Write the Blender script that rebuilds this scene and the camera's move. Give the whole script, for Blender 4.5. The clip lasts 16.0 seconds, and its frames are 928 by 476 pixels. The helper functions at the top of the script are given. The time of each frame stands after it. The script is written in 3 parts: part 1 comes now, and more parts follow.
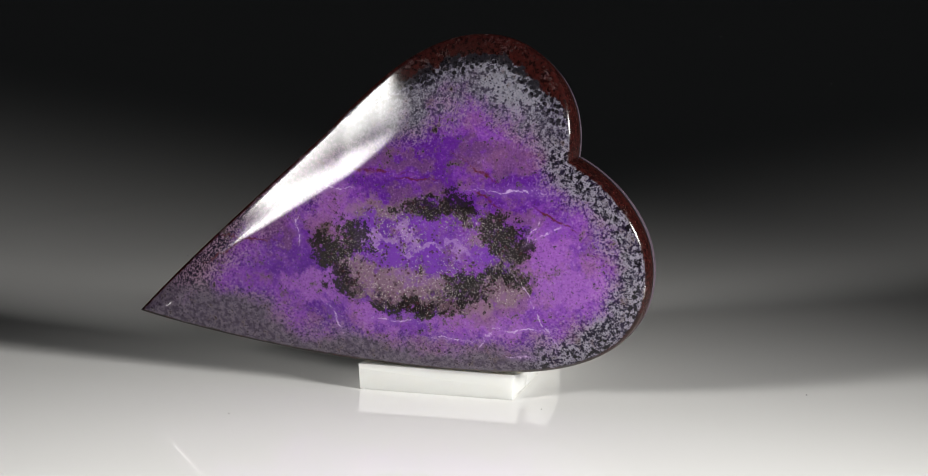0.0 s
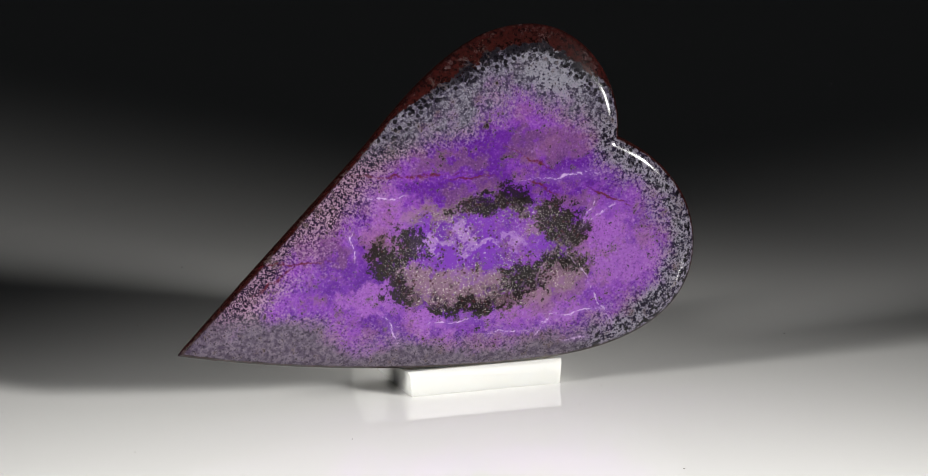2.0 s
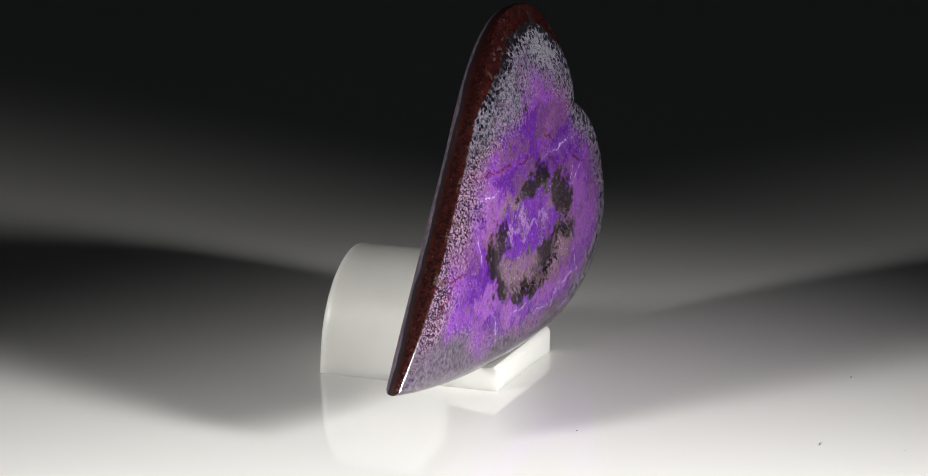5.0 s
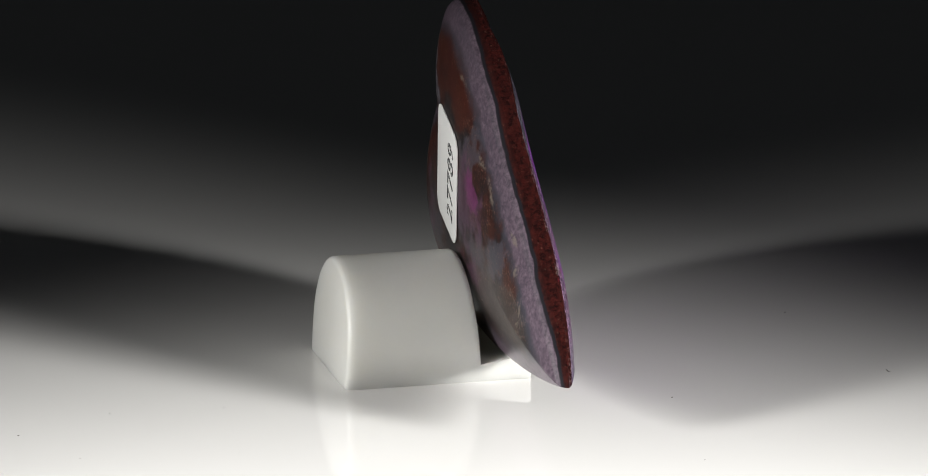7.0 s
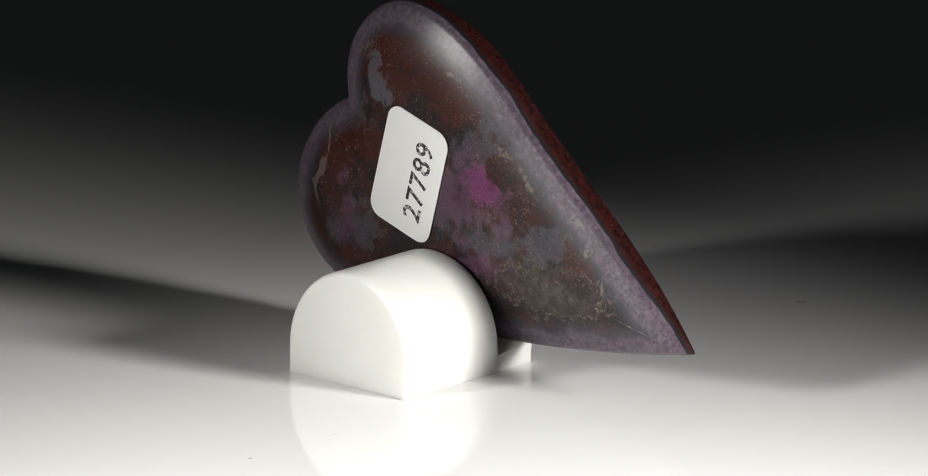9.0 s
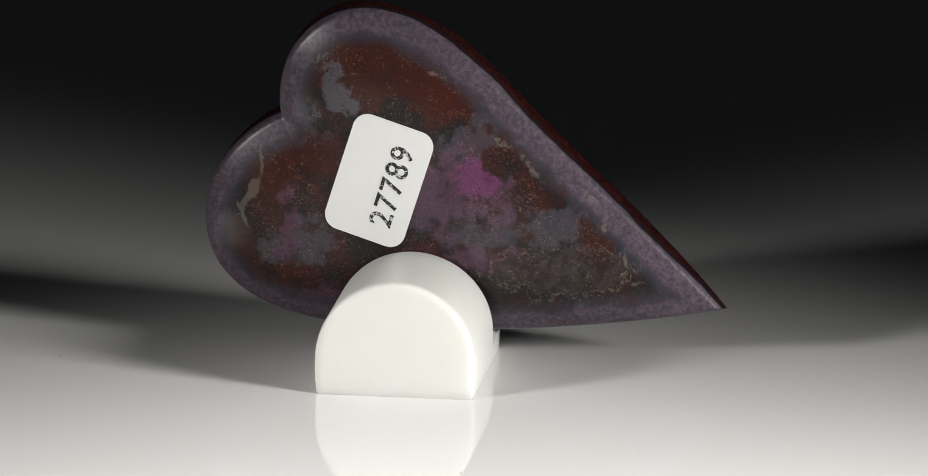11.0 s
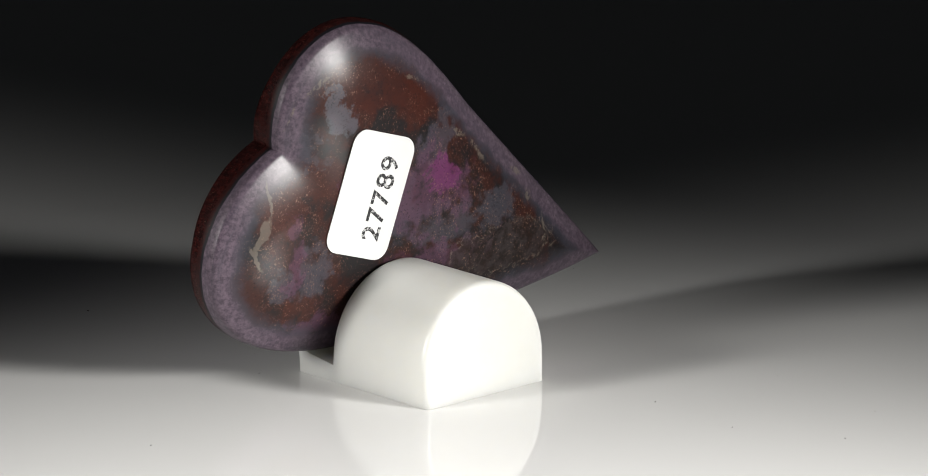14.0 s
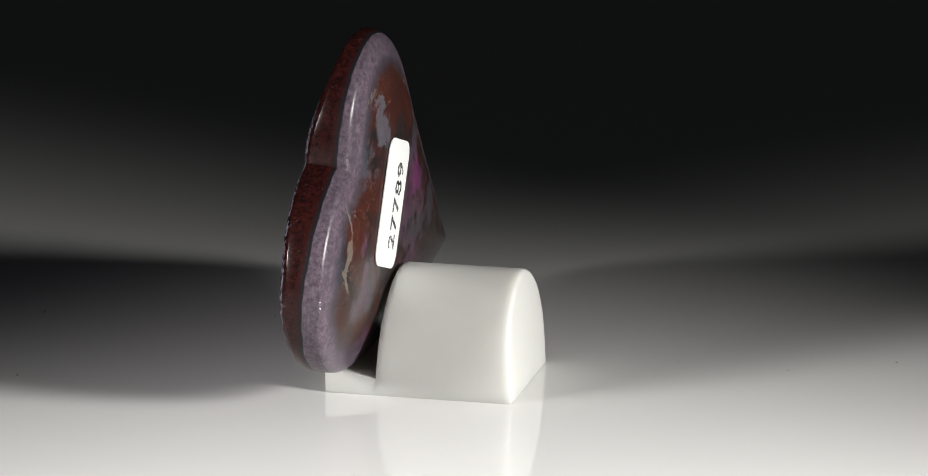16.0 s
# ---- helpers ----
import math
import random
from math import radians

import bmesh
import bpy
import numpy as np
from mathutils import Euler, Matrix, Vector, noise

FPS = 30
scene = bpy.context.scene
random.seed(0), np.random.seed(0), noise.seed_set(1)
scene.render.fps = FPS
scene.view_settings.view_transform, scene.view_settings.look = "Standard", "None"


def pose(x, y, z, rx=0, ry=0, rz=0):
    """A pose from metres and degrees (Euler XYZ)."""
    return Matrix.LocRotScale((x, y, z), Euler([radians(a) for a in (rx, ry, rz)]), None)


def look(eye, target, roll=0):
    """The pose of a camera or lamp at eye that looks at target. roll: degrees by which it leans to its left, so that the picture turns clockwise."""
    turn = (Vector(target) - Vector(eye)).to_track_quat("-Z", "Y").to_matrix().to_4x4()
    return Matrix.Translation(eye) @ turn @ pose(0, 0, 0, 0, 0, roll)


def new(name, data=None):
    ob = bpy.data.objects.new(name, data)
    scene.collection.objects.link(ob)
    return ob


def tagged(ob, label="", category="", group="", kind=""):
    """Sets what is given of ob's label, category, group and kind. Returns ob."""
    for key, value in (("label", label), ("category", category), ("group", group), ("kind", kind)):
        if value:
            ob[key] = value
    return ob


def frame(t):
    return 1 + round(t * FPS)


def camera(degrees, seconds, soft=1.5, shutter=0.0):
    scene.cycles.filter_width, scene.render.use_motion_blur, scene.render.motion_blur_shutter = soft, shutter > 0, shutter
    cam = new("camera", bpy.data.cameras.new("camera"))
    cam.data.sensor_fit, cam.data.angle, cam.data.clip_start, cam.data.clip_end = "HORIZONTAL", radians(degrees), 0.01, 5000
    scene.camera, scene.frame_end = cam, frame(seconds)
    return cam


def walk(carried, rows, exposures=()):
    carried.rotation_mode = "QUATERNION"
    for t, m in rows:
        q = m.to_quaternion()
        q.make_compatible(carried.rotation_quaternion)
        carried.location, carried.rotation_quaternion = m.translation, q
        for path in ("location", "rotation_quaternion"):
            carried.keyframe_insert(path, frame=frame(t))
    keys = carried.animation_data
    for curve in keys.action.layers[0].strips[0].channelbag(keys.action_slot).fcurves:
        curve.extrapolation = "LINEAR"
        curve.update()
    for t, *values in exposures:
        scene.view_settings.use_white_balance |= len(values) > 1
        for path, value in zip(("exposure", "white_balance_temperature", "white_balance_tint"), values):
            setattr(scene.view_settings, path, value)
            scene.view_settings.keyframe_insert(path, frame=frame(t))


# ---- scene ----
# ---- camera: a long lens on a stand, still ----
cam = camera(7.49, 16.0, soft=0.9)
EYE = Vector((0.0, -0.900, 0.2619))
PAN, TILT = radians(0.249), radians(15.164)
AIM = EYE + Vector((math.sin(PAN) * math.cos(TILT), math.cos(PAN) * math.cos(TILT), -math.sin(TILT)))
VIEW = look(EYE, AIM, 0.054)
walk(cam, [(0.0, VIEW), (16.0, VIEW)],
     [(0.0, -0.03), (2.5, 0.02), (4.2, 0.05), (6.4, 0.26), (8.0, 0.26), (9.2, 0.18), (11.4, -0.13), (13.0, -0.13), (16.0, -0.08)])

# ---- light: a dark studio with two small soft panels beside the lens ----
world = bpy.data.worlds.new("studio_dark")
scene.world = world
world.use_nodes = True
world.node_tree.nodes["Background"].inputs[0].default_value = (0.9, 0.95, 1.0, 1)
world.node_tree.nodes["Background"].inputs[1].default_value = 0.011


def panel(name, eye, target, size, power, spread, colour):
    lamp = bpy.data.lights.new(name, "AREA")
    lamp.shape, lamp.size, lamp.size_y = "RECTANGLE", size[0], size[1]
    lamp.energy, lamp.spread, lamp.color = power, radians(spread), colour
    ob = new(name, lamp)
    ob.matrix_world = look(eye, target)
    return ob


panel("left_panel", (-0.286, -0.172, 0.126), (0.040, -0.074, 0.0), (0.080, 0.070), 0.108, 40, (1.0, 0.985, 0.955))
panel("right_panel", (0.286, -0.172, 0.116), (-0.040, -0.053, 0.0), (0.080, 0.070), 0.140, 40, (1.0, 0.985, 0.955))
scene.view_settings.exposure = 0.0


# ---- node helpers ----
def material(name, rough=0.5, spec=0.5):
    m = bpy.data.materials.new(name)
    m.use_nodes = True
    b = m.node_tree.nodes["Principled BSDF"]
    b.inputs["Roughness"].default_value = rough
    b.inputs["Specular IOR Level"].default_value = spec
    return m, b


class Nodes:
    """Short names for the nodes of one material."""

    def __init__(self, m):
        self.t, self.kept = m.node_tree, {}

    def put(self, socket, value):
        if isinstance(value, bpy.types.NodeSocket):
            self.t.links.new(value, socket)
        else:
            socket.default_value = value

    def calc(self, op, a, b=0.0, c=0.0):
        n = self.t.nodes.new("ShaderNodeMath")
        n.operation = op
        for k, v in enumerate((a, b, c)):
            self.put(n.inputs[k], v)
        return n.outputs[0]

    def add(self, a, b):
        return self.calc("ADD", a, b)

    def mul(self, a, b):
        return self.calc("MULTIPLY", a, b)

    def step(self, x, lo, hi):
        n = self.t.nodes.new("ShaderNodeMapRange")
        n.interpolation_type = "SMOOTHSTEP"
        self.put(n.inputs[0], x)
        n.inputs[1].default_value, n.inputs[2].default_value = lo, hi
        return n.outputs[0]

    def noise(self, vec, scale, detail=4.0, rough=0.55, shift=0.0):
        n = self.t.nodes.new("ShaderNodeTexNoise")
        n.noise_dimensions = "4D"
        self.put(n.inputs["Vector"], vec)
        n.inputs["W"].default_value = shift
        n.inputs["Scale"].default_value, n.inputs["Detail"].default_value = scale, detail
        n.inputs["Roughness"].default_value = rough
        return n.outputs

    def shake(self, vec, scale, detail, rough, shift):
        """A small vector, uneven from place to place."""
        n = self.t.nodes.new("ShaderNodeCombineXYZ")
        for i in (0, 2):
            self.put(n.inputs[i], self.add(self.noise(vec, scale, detail, rough, shift + 40.0 * i)["Fac"], -0.5))
        return n.outputs[0]

    def cells(self, vec, scale, feature="F1"):
        n = self.t.nodes.new("ShaderNodeTexVoronoi")
        n.feature = feature
        self.put(n.inputs["Vector"], vec)
        n.inputs["Scale"].default_value = scale
        return n.outputs

    def vector(self, op, a, b):
        n = self.t.nodes.new("ShaderNodeVectorMath")
        n.operation = op
        self.put(n.inputs[0], a)
        self.put(n.inputs[1], b)
        return n.outputs[0]

    def mix(self, fac, a, b):
        n = self.t.nodes.new("ShaderNodeMix")
        n.data_type = "RGBA"
        self.put(n.inputs[0], fac)
        for k, v in ((6, a), (7, b)):
            self.put(n.inputs[k], (*v, 1) if isinstance(v, tuple) else v)
        return n.outputs[2]

    def place(self):
        return self.t.nodes.new("ShaderNodeTexCoord").outputs["Object"]

    def split(self, vec):
        n = self.t.nodes.new("ShaderNodeSeparateXYZ")
        self.put(n.inputs[0], vec)
        return n.outputs

    def turned(self, flat, turn):
        """The plane's vector turned by some degrees, made once for each angle."""
        if turn == 0:
            return flat
        key = (flat.node.name, turn)
        if key not in self.kept:
            x, y, z = self.split(flat)
            c, s = math.cos(radians(turn)), math.sin(radians(turn))
            n = self.t.nodes.new("ShaderNodeCombineXYZ")
            self.put(n.inputs[0], self.add(self.mul(x, c), self.mul(z, s)))
            self.put(n.inputs[2], self.add(self.mul(z, c), self.mul(x, -s)))
            self.kept[key] = n.outputs[0]
        return self.kept[key]

    def blob(self, flat, cu, cv, ru, rv, turn=0.0, soft=0.5):
        """1 inside an ellipse of the stone's plane (millimetres, degrees in steps of 30), 0 outside it, with a soft rim."""
        turn = 30 * round(turn / 30)
        c, s = math.cos(radians(turn)), math.sin(radians(turn))
        n = self.t.nodes.new("ShaderNodeVectorMath")
        n.operation = "MULTIPLY_ADD"
        self.put(n.inputs[0], self.turned(flat, turn))
        n.inputs[1].default_value = (1 / ru, 0, 1 / rv)
        n.inputs[2].default_value = (-(cu * c + cv * s) / ru, 0, -(cv * c - cu * s) / rv)
        size = self.t.nodes.new("ShaderNodeVectorMath")
        size.operation = "LENGTH"
        self.put(size.inputs[0], n.outputs[0])
        return self.step(size.outputs["Value"], 1 + soft / 2, 1 - soft / 2)

    def bump(self, bsdf, height, strength, distance):
        n = self.t.nodes.new("ShaderNodeBump")
        n.inputs["Strength"].default_value, n.inputs["Distance"].default_value = strength, distance
        self.put(n.inputs["Height"], height)
        self.put(bsdf.inputs["Normal"], n.outputs[0])


def stone_material():
    m, b = material("polished_purple_stone", 0.16, 0.27)
    k = Nodes(m)
    p = k.vector("MULTIPLY", k.place(), (1000.0, 1000.0, 1000.0))
    rim_node = m.node_tree.nodes.new("ShaderNodeAttribute")
    rim_node.attribute_name = "rim"
    rim = rim_node.outputs["Fac"]
    u0, w0, v0 = k.split(p)
    wob = k.shake(p, 0.28, 6, 0.62, 0.0)
    jag = k.shake(p, 0.8, 6, 0.68, 17.0)
    q = k.vector("ADD", k.vector("ADD", p, k.vector("MULTIPLY", wob, (6.5, 6.5, 6.5))), k.vector("MULTIPLY", jag, (6.5, 6.5, 6.5)))
    flat = k.vector("MULTIPLY", q, (1.0, 0.0, 1.0))
    p_flat = k.vector("MULTIPLY", p, (1.0, 0.0, 1.0))
    big = k.noise(p, 0.16, 5, 0.6, 3.0)["Fac"]
    mid = k.noise(p, 0.55, 6, 0.65, 7.0)["Fac"]
    fine = k.noise(p, 1.7, 6, 0.7, 1.0)["Fac"]
    tiny = k.noise(p, 3.4, 4, 0.65, 21.0)["Fac"]
    grain = k.noise(p, 6.0, 3, 0.6, 5.0)["Fac"]
    warm = k.noise(p, 0.22, 5, 0.65, 11.0)["Fac"]
    specks = k.cells(k.vector("ADD", p, wob), 1.5)["Distance"]

    veil = k.noise(p, 0.50, 2.5, 0.5, 31.0)["Fac"]
    rags = k.add(k.add(k.mul(mid, 0.7), k.mul(fine, 0.9)), k.add(k.mul(tiny, 0.7), -1.15))

    def some(*spots):
        """Soft union of ellipses (centre, radii, turn in the stone's plane)."""
        out = 0.0
        for cu, cv, ru, rv, turn in spots:
            out = k.calc("MAXIMUM", out, k.blob(flat, cu, cv, ru, rv, turn, 1.6))
        return out

    def ragged(mask, grit, amount, sharp=0.16):
        """The mask's border broken up by a noise."""
        return k.step(k.add(mask, k.mul(k.add(k.mul(k.add(grit, -0.5), 1.2), rags), amount)), 0.5 - sharp, 0.5 + sharp)

    def cloudy(mask, amount):
        """The mask with soft, cloud-like borders."""
        return k.mul(k.step(mask, 0.05, 0.45), k.step(k.add(mask, k.mul(k.add(k.add(veil, k.mul(k.add(mid, -0.5), 0.5)), -0.5), amount)), 0.12, 0.88))

    def less(x):
        return k.calc("SUBTRACT", 1.0, x)

    # front: violet body with deep, orchid and brownish zones
    body = k.mix(k.step(k.add(big, k.mul(k.add(mid, -0.5), 0.6)), 0.38, 0.62), (0.098, 0.018, 0.235), (0.175, 0.042, 0.310))
    deep = some((-2.5, 9.0, 8.5, 3.0, 5), (9.5, 4.6, 9.0, 2.4, -6), (-1.0, 4.6, 3.5, 1.8, 0), (-10.5, 4.2, 6.0, 1.6, -6), (-16.0, -13.6, 3.4, 1.5, -10), (8.5, -16.2, 5.0, 1.4, 8), (-23.0, -4.6, 3.5, 1.6, 20), (-20.5, -8.0, 3.0, 3.5, 0))
    body = k.mix(k.mul(cloudy(deep, 3.0), 0.85), body, (0.072, 0.009, 0.190))
    orchid = some((-15.6, 0.6, 3.4, 4.6, 0), (14.5, -4.4, 3.6, 3.4, 0), (18.5, -7.5, 3.6, 3.6, 0), (13.5, -9.0, 3.0, 1.8, 30), (-12.0, -12.6, 7.5, 1.6, -18), (5.0, -13.2, 7.0, 2.0, 12), (-17.5, -10.0, 4.5, 2.0, 0))
    body = k.mix(k.mul(cloudy(orchid, 3.0), 0.75), body, (0.245, 0.084, 0.350))
    brown = some((-9.0, 7.4, 6.5, 1.4, 12), (-3.5, 3.2, 4.0, 1.6, 0), (7.5, 8.6, 6.0, 2.2, -15), (8.0, -10.6, 5.0, 2.2, 20), (-24.0, -3.0, 4.0, 2.4, 40), (11.0, 1.2, 3.0, 1.2, -10), (0.5, -17.5, 9.0, 1.4, 0), (-15.0, -3.2, 3.0, 2.0, 0))
    body = k.mix(k.mul(cloudy(brown, 3.4), 0.55), body, (0.130, 0.060, 0.095))
    body = k.mix(k.mul(k.step(k.add(warm, k.mul(k.add(fine, -0.5), 0.5)), 0.49, 0.63), 0.52), body, (0.190, 0.082, 0.160))
    body = k.mix(k.mul(k.step(tiny, 0.53, 0.68), 0.34), body, (0.40, 0.22, 0.52))
    body = k.mix(k.mul(k.step(tiny, 0.48, 0.36), 0.50), body, (0.050, 0.012, 0.085))

    # the border: four kinds, by the side of the heart on which it lies
    lobe = k.step(k.add(v0, k.mul(u0, -0.10)), 8.0, 13.0)
    slant = k.mul(k.step(k.add(v0, k.mul(u0, -0.75)), 0.0, 5.0), less(lobe))
    right = k.mul(k.step(u0, 9.0, 15.0), less(lobe))
    low = k.mul(k.step(v0, -9.5, -13.5), k.step(u0, 16.0, 8.0))
    reach = k.add(k.add(k.add(k.add(2.2, k.mul(lobe, 7.6)), k.mul(slant, 1.7)), k.mul(right, 2.0)), k.mul(low, k.add(1.0, k.mul(k.step(u0, -14.0, -30.0), 2.6))))
    edge = k.add(k.calc("DIVIDE", rim, reach), k.add(k.mul(k.add(mid, -0.5), 1.1), k.add(k.mul(k.add(fine, -0.5), 1.0), k.mul(k.add(big, -0.5), 1.9))))
    slate = k.mix(k.step(k.add(k.mul(fine, 0.6), k.mul(tiny, 0.4)), 0.42, 0.57), (0.026, 0.024, 0.034), (0.150, 0.142, 0.178))
    slate = k.mix(k.mul(k.step(tiny, 0.54, 0.62), 0.60), slate, (0.29, 0.28, 0.325))
    frost = k.blob(flat, 9.5, 18.6, 4.5, 3.2, -25, 0.9)
    slate = k.mix(k.mul(ragged(frost, fine, 3.0), 0.60), slate, (0.260, 0.260, 0.300))
    grit = k.mix(k.step(k.add(k.mul(tiny, 0.65), k.mul(grain, 0.35)), 0.48, 0.545), (0.010, 0.006, 0.012), (0.290, 0.185, 0.260))
    scree = k.mix(k.step(k.add(k.mul(fine, 0.55), k.mul(tiny, 0.45)), 0.46, 0.55), (0.008, 0.008, 0.013), (0.220, 0.205, 0.250))
    silt = k.mix(k.step(fine, 0.36, 0.64), (0.040, 0.032, 0.046), (0.140, 0.116, 0.146))
    border = k.mix(slant, slate, grit)
    border = k.mix(right, border, scree)
    border = k.mix(low, border, silt)
    front = k.mix(k.mul(k.step(edge, 1.45, 0.50), 0.95), body, border)
    pink = k.mul(k.mul(k.step(edge, 1.9, 1.0), k.step(edge, 0.5, 0.95)), k.step(tiny, 0.46, 0.60))
    front = k.mix(k.mul(pink, 0.50), front, (0.270, 0.165, 0.260))
    pepper = k.mul(k.step(tiny, 0.43, 0.37), k.step(edge, 1.9, 0.8))
    front = k.mix(k.mul(pepper, k.add(0.35, k.mul(less(lobe), 0.45))), front, (0.014, 0.009, 0.018))
    # dark red skin left along the lobe, and black hollows below it
    lobe_skin = k.mul(k.step(v0, 13.0, 19.0), k.step(k.add(u0, k.mul(v0, -0.35)), 12.0, 6.0))
    skin_w = k.add(0.30, k.mul(lobe_skin, 1.9))
    worn = k.add(rim, k.add(k.mul(k.add(mid, -0.5), k.add(0.6, k.mul(lobe_skin, 4.2))), k.mul(k.add(fine, -0.5), k.add(0.3, k.mul(lobe_skin, 1.4)))))
    below = k.calc("SUBTRACT", worn, skin_w)
    hollow = k.mul(k.step(k.add(k.mul(specks, 0.8), k.mul(fine, 0.5)), 0.66, 0.57), k.mul(k.step(below, 3.6, 1.4), lobe))
    holes = k.calc("MAXIMUM", hollow, k.mul(k.step(below, 1.7, 0.9), k.mul(lobe_skin, k.step(mid, 0.36, 0.46))))
    blots = k.mul(k.mul(right, k.step(rim, 4.0, 1.2)), k.step(k.add(k.mul(mid, 0.5), k.mul(fine, 0.5)), 0.50, 0.44))
    front = k.mix(k.mul(k.calc("MAXIMUM", holes, blots), 0.96), front, (0.006, 0.005, 0.007))
    rust = k.mix(k.step(fine, 0.36, 0.66), (0.010, 0.003, 0.003), (0.036, 0.007, 0.006))
    rust = k.mix(k.mul(k.step(tiny, 0.63, 0.69), 0.5), rust, (0.20, 0.11, 0.08))
    front = k.mix(k.step(below, 0.15, -0.10), front, rust)

    # the ring of dark matrix with painted crystal glints, round violet and lilac pools
    ring = k.blob(flat, -2.0, -5.0, 14.2, 8.0, -3, 0.3)
    core = k.blob(flat, -3.0, -3.6, 10.2, 5.0, 0, 0.9)
    matrix = k.mix(k.step(k.add(k.mul(tiny, 0.6), k.mul(fine, 0.4)), 0.44, 0.56), (0.012, 0.008, 0.008), (0.140, 0.105, 0.100))
    matrix = k.mix(k.mul(k.step(warm, 0.45, 0.6), 0.35), matrix, (0.150, 0.085, 0.110))
    shell = ragged(k.mul(ring, less(k.mul(core, 0.8))), mid, 1.9, 0.3)
    front = k.mix(k.mul(shell, 0.92), front, matrix)
    mauve = some((-6.0, -8.4, 6.5, 1.8, -5), (6.5, -10.2, 4.5, 1.6, 20), (-9.5, -7.5, 3.0, 1.6, 0), (5.5, -1.5, 3.4, 1.6, 30), (-8.5, 1.0, 4.5, 1.6, 0))
    front = k.mix(k.mul(cloudy(mauve, 3.0), 0.60), front, (0.205, 0.115, 0.185))
    pools = some((-7.0, -5.2, 3.4, 1.5, 0), (-0.5, -2.0, 2.8, 2.0, -30), (4.6, -4.4, 3.2, 1.2, -25), (-10.4, -2.0, 1.4, 2.2, 0), (-1.5, -5.4, 2.4, 1.0, 10))
    front = k.mix(k.mul(cloudy(pools, 2.6), 0.85), front, (0.125, 0.022, 0.300))
    milk = some((-4.6, -2.8, 0.9, 2.2, 20), (1.6, -3.0, 2.2, 0.8, -35), (-9.0, -3.6, 2.6, 0.7, 15), (-2.4, -4.2, 2.6, 0.6, -10))
    front = k.mix(k.mul(cloudy(milk, 3.0), 0.6), front, (0.320, 0.180, 0.420))
    soot = some((-15.0, -5.2, 2.8, 2.4, 0), (-12.2, -3.2, 2.0, 2.8, 20), (2.3, 2.6, 2.2, 1.9, 0), (-2.4, 1.3, 4.0, 1.1, 5), (10.8, -3.0, 1.7, 2.4, 0), (7.6, -1.4, 3.2, 2.6, -20), (3.6, -8.0, 2.8, 1.4, 0), (7.0, -6.8, 4.6, 0.9, 10), (3.2, -10.2, 2.6, 0.8, 12), (-13.6, -9.0, 2.0, 1.6, -40), (-4.0, -12.0, 7.0, 0.9, 0))
    soot = ragged(soot, k.add(k.mul(tiny, 0.6), k.mul(fine, 0.4)), 2.1, 0.20)
    front = k.mix(k.mul(soot, 0.93), front, (0.008, 0.006, 0.006))
    pits = k.mul(k.mul(ring, k.step(specks, 0.30, 0.20)), k.step(mid, 0.44, 0.52))
    front = k.mix(k.mul(pits, 0.85), front, (0.040, 0.012, 0.016))
    # sparkle of the small crystals, put into the colour as pale specks
    crystal_glint = k.mul(k.step(k.add(k.mul(grain, 0.7), k.mul(tiny, 0.3)), 0.572, 0.605), k.step(k.add(ring, k.mul(k.add(mid, -0.5), 0.9)), 0.55, 0.85))
    crystal_glint = k.mul(crystal_glint, less(k.mul(soot, 0.30)))
    crystal_glint = k.mul(crystal_glint, less(k.mul(k.calc("MAXIMUM", pools, k.mul(orchid, 0.8)), 0.9)))
    front = k.mix(k.mul(crystal_glint, 0.80), front, (0.60, 0.55, 0.53))

    # pale and dark red veins
    near = k.vector("ADD", p, k.vector("ADD", k.vector("MULTIPLY", wob, (3.0, 3.0, 3.0)), k.vector("MULTIPLY", jag, (1.2, 1.2, 1.2))))
    flat_near = k.vector("MULTIPLY", near, (1.0, 0.0, 1.0))
    pale, dark_red, halo = 0.0, 0.0, 0.0
    for cu, cv, half_len, turn in ((-15.2, 3.2, 2.8, -13), (9.7, 4.5, 5.5, 3), (14.0, -0.8, 2.4, 20), (12.2, -0.6, 1.8, 60), (-14.6, -14.2, 2.2, -45), (-6.2, -13.8, 3.0, 8), (6.2, -15.0, 1.8, 45), (10.2, -13.8, 3.6, 0), (1.4, -15.7, 3.0, -5), (10.5, -17.6, 1.8, 5), (-19.8, -2.6, 2.0, 78)):
        pale = k.calc("MAXIMUM", pale, k.blob(flat_near, cu, cv, half_len, 0.11, turn, 1.0))
        halo = k.calc("MAXIMUM", halo, k.blob(flat_near, cu, cv, half_len, 0.60, turn, 1.8))
    for cu, cv, half_len, turn in ((-11.7, 5.9, 6.5, 0), (4.3, 7.2, 3.4, -28), (15.0, 1.4, 3.0, -25), (-27.4, -4.6, 4.4, -8), (-4.0, 5.2, 3.0, 8), (6.0, 3.4, 2.0, -20), (-30.0, -6.4, 3.0, 30)):
        dark_red = k.calc("MAXIMUM", dark_red, k.blob(flat_near, cu, cv, half_len, 0.17, turn, 1.0))
    crease = k.blob(flat_near, 12.5, -10.6, 5.6, 0.10, -52, 1.0)
    front = k.mix(k.mul(halo, 0.16), front, (0.34, 0.17, 0.50))
    front = k.mix(k.mul(dark_red, k.mul(k.step(fine, 0.38, 0.56), 0.85)), front, (0.085, 0.010, 0.018))
    front = k.mix(k.mul(k.calc("MAXIMUM", pale, k.mul(crease, 0.7)), k.mul(k.step(fine, 0.44, 0.56), 0.75)), front, (0.52, 0.36, 0.62))

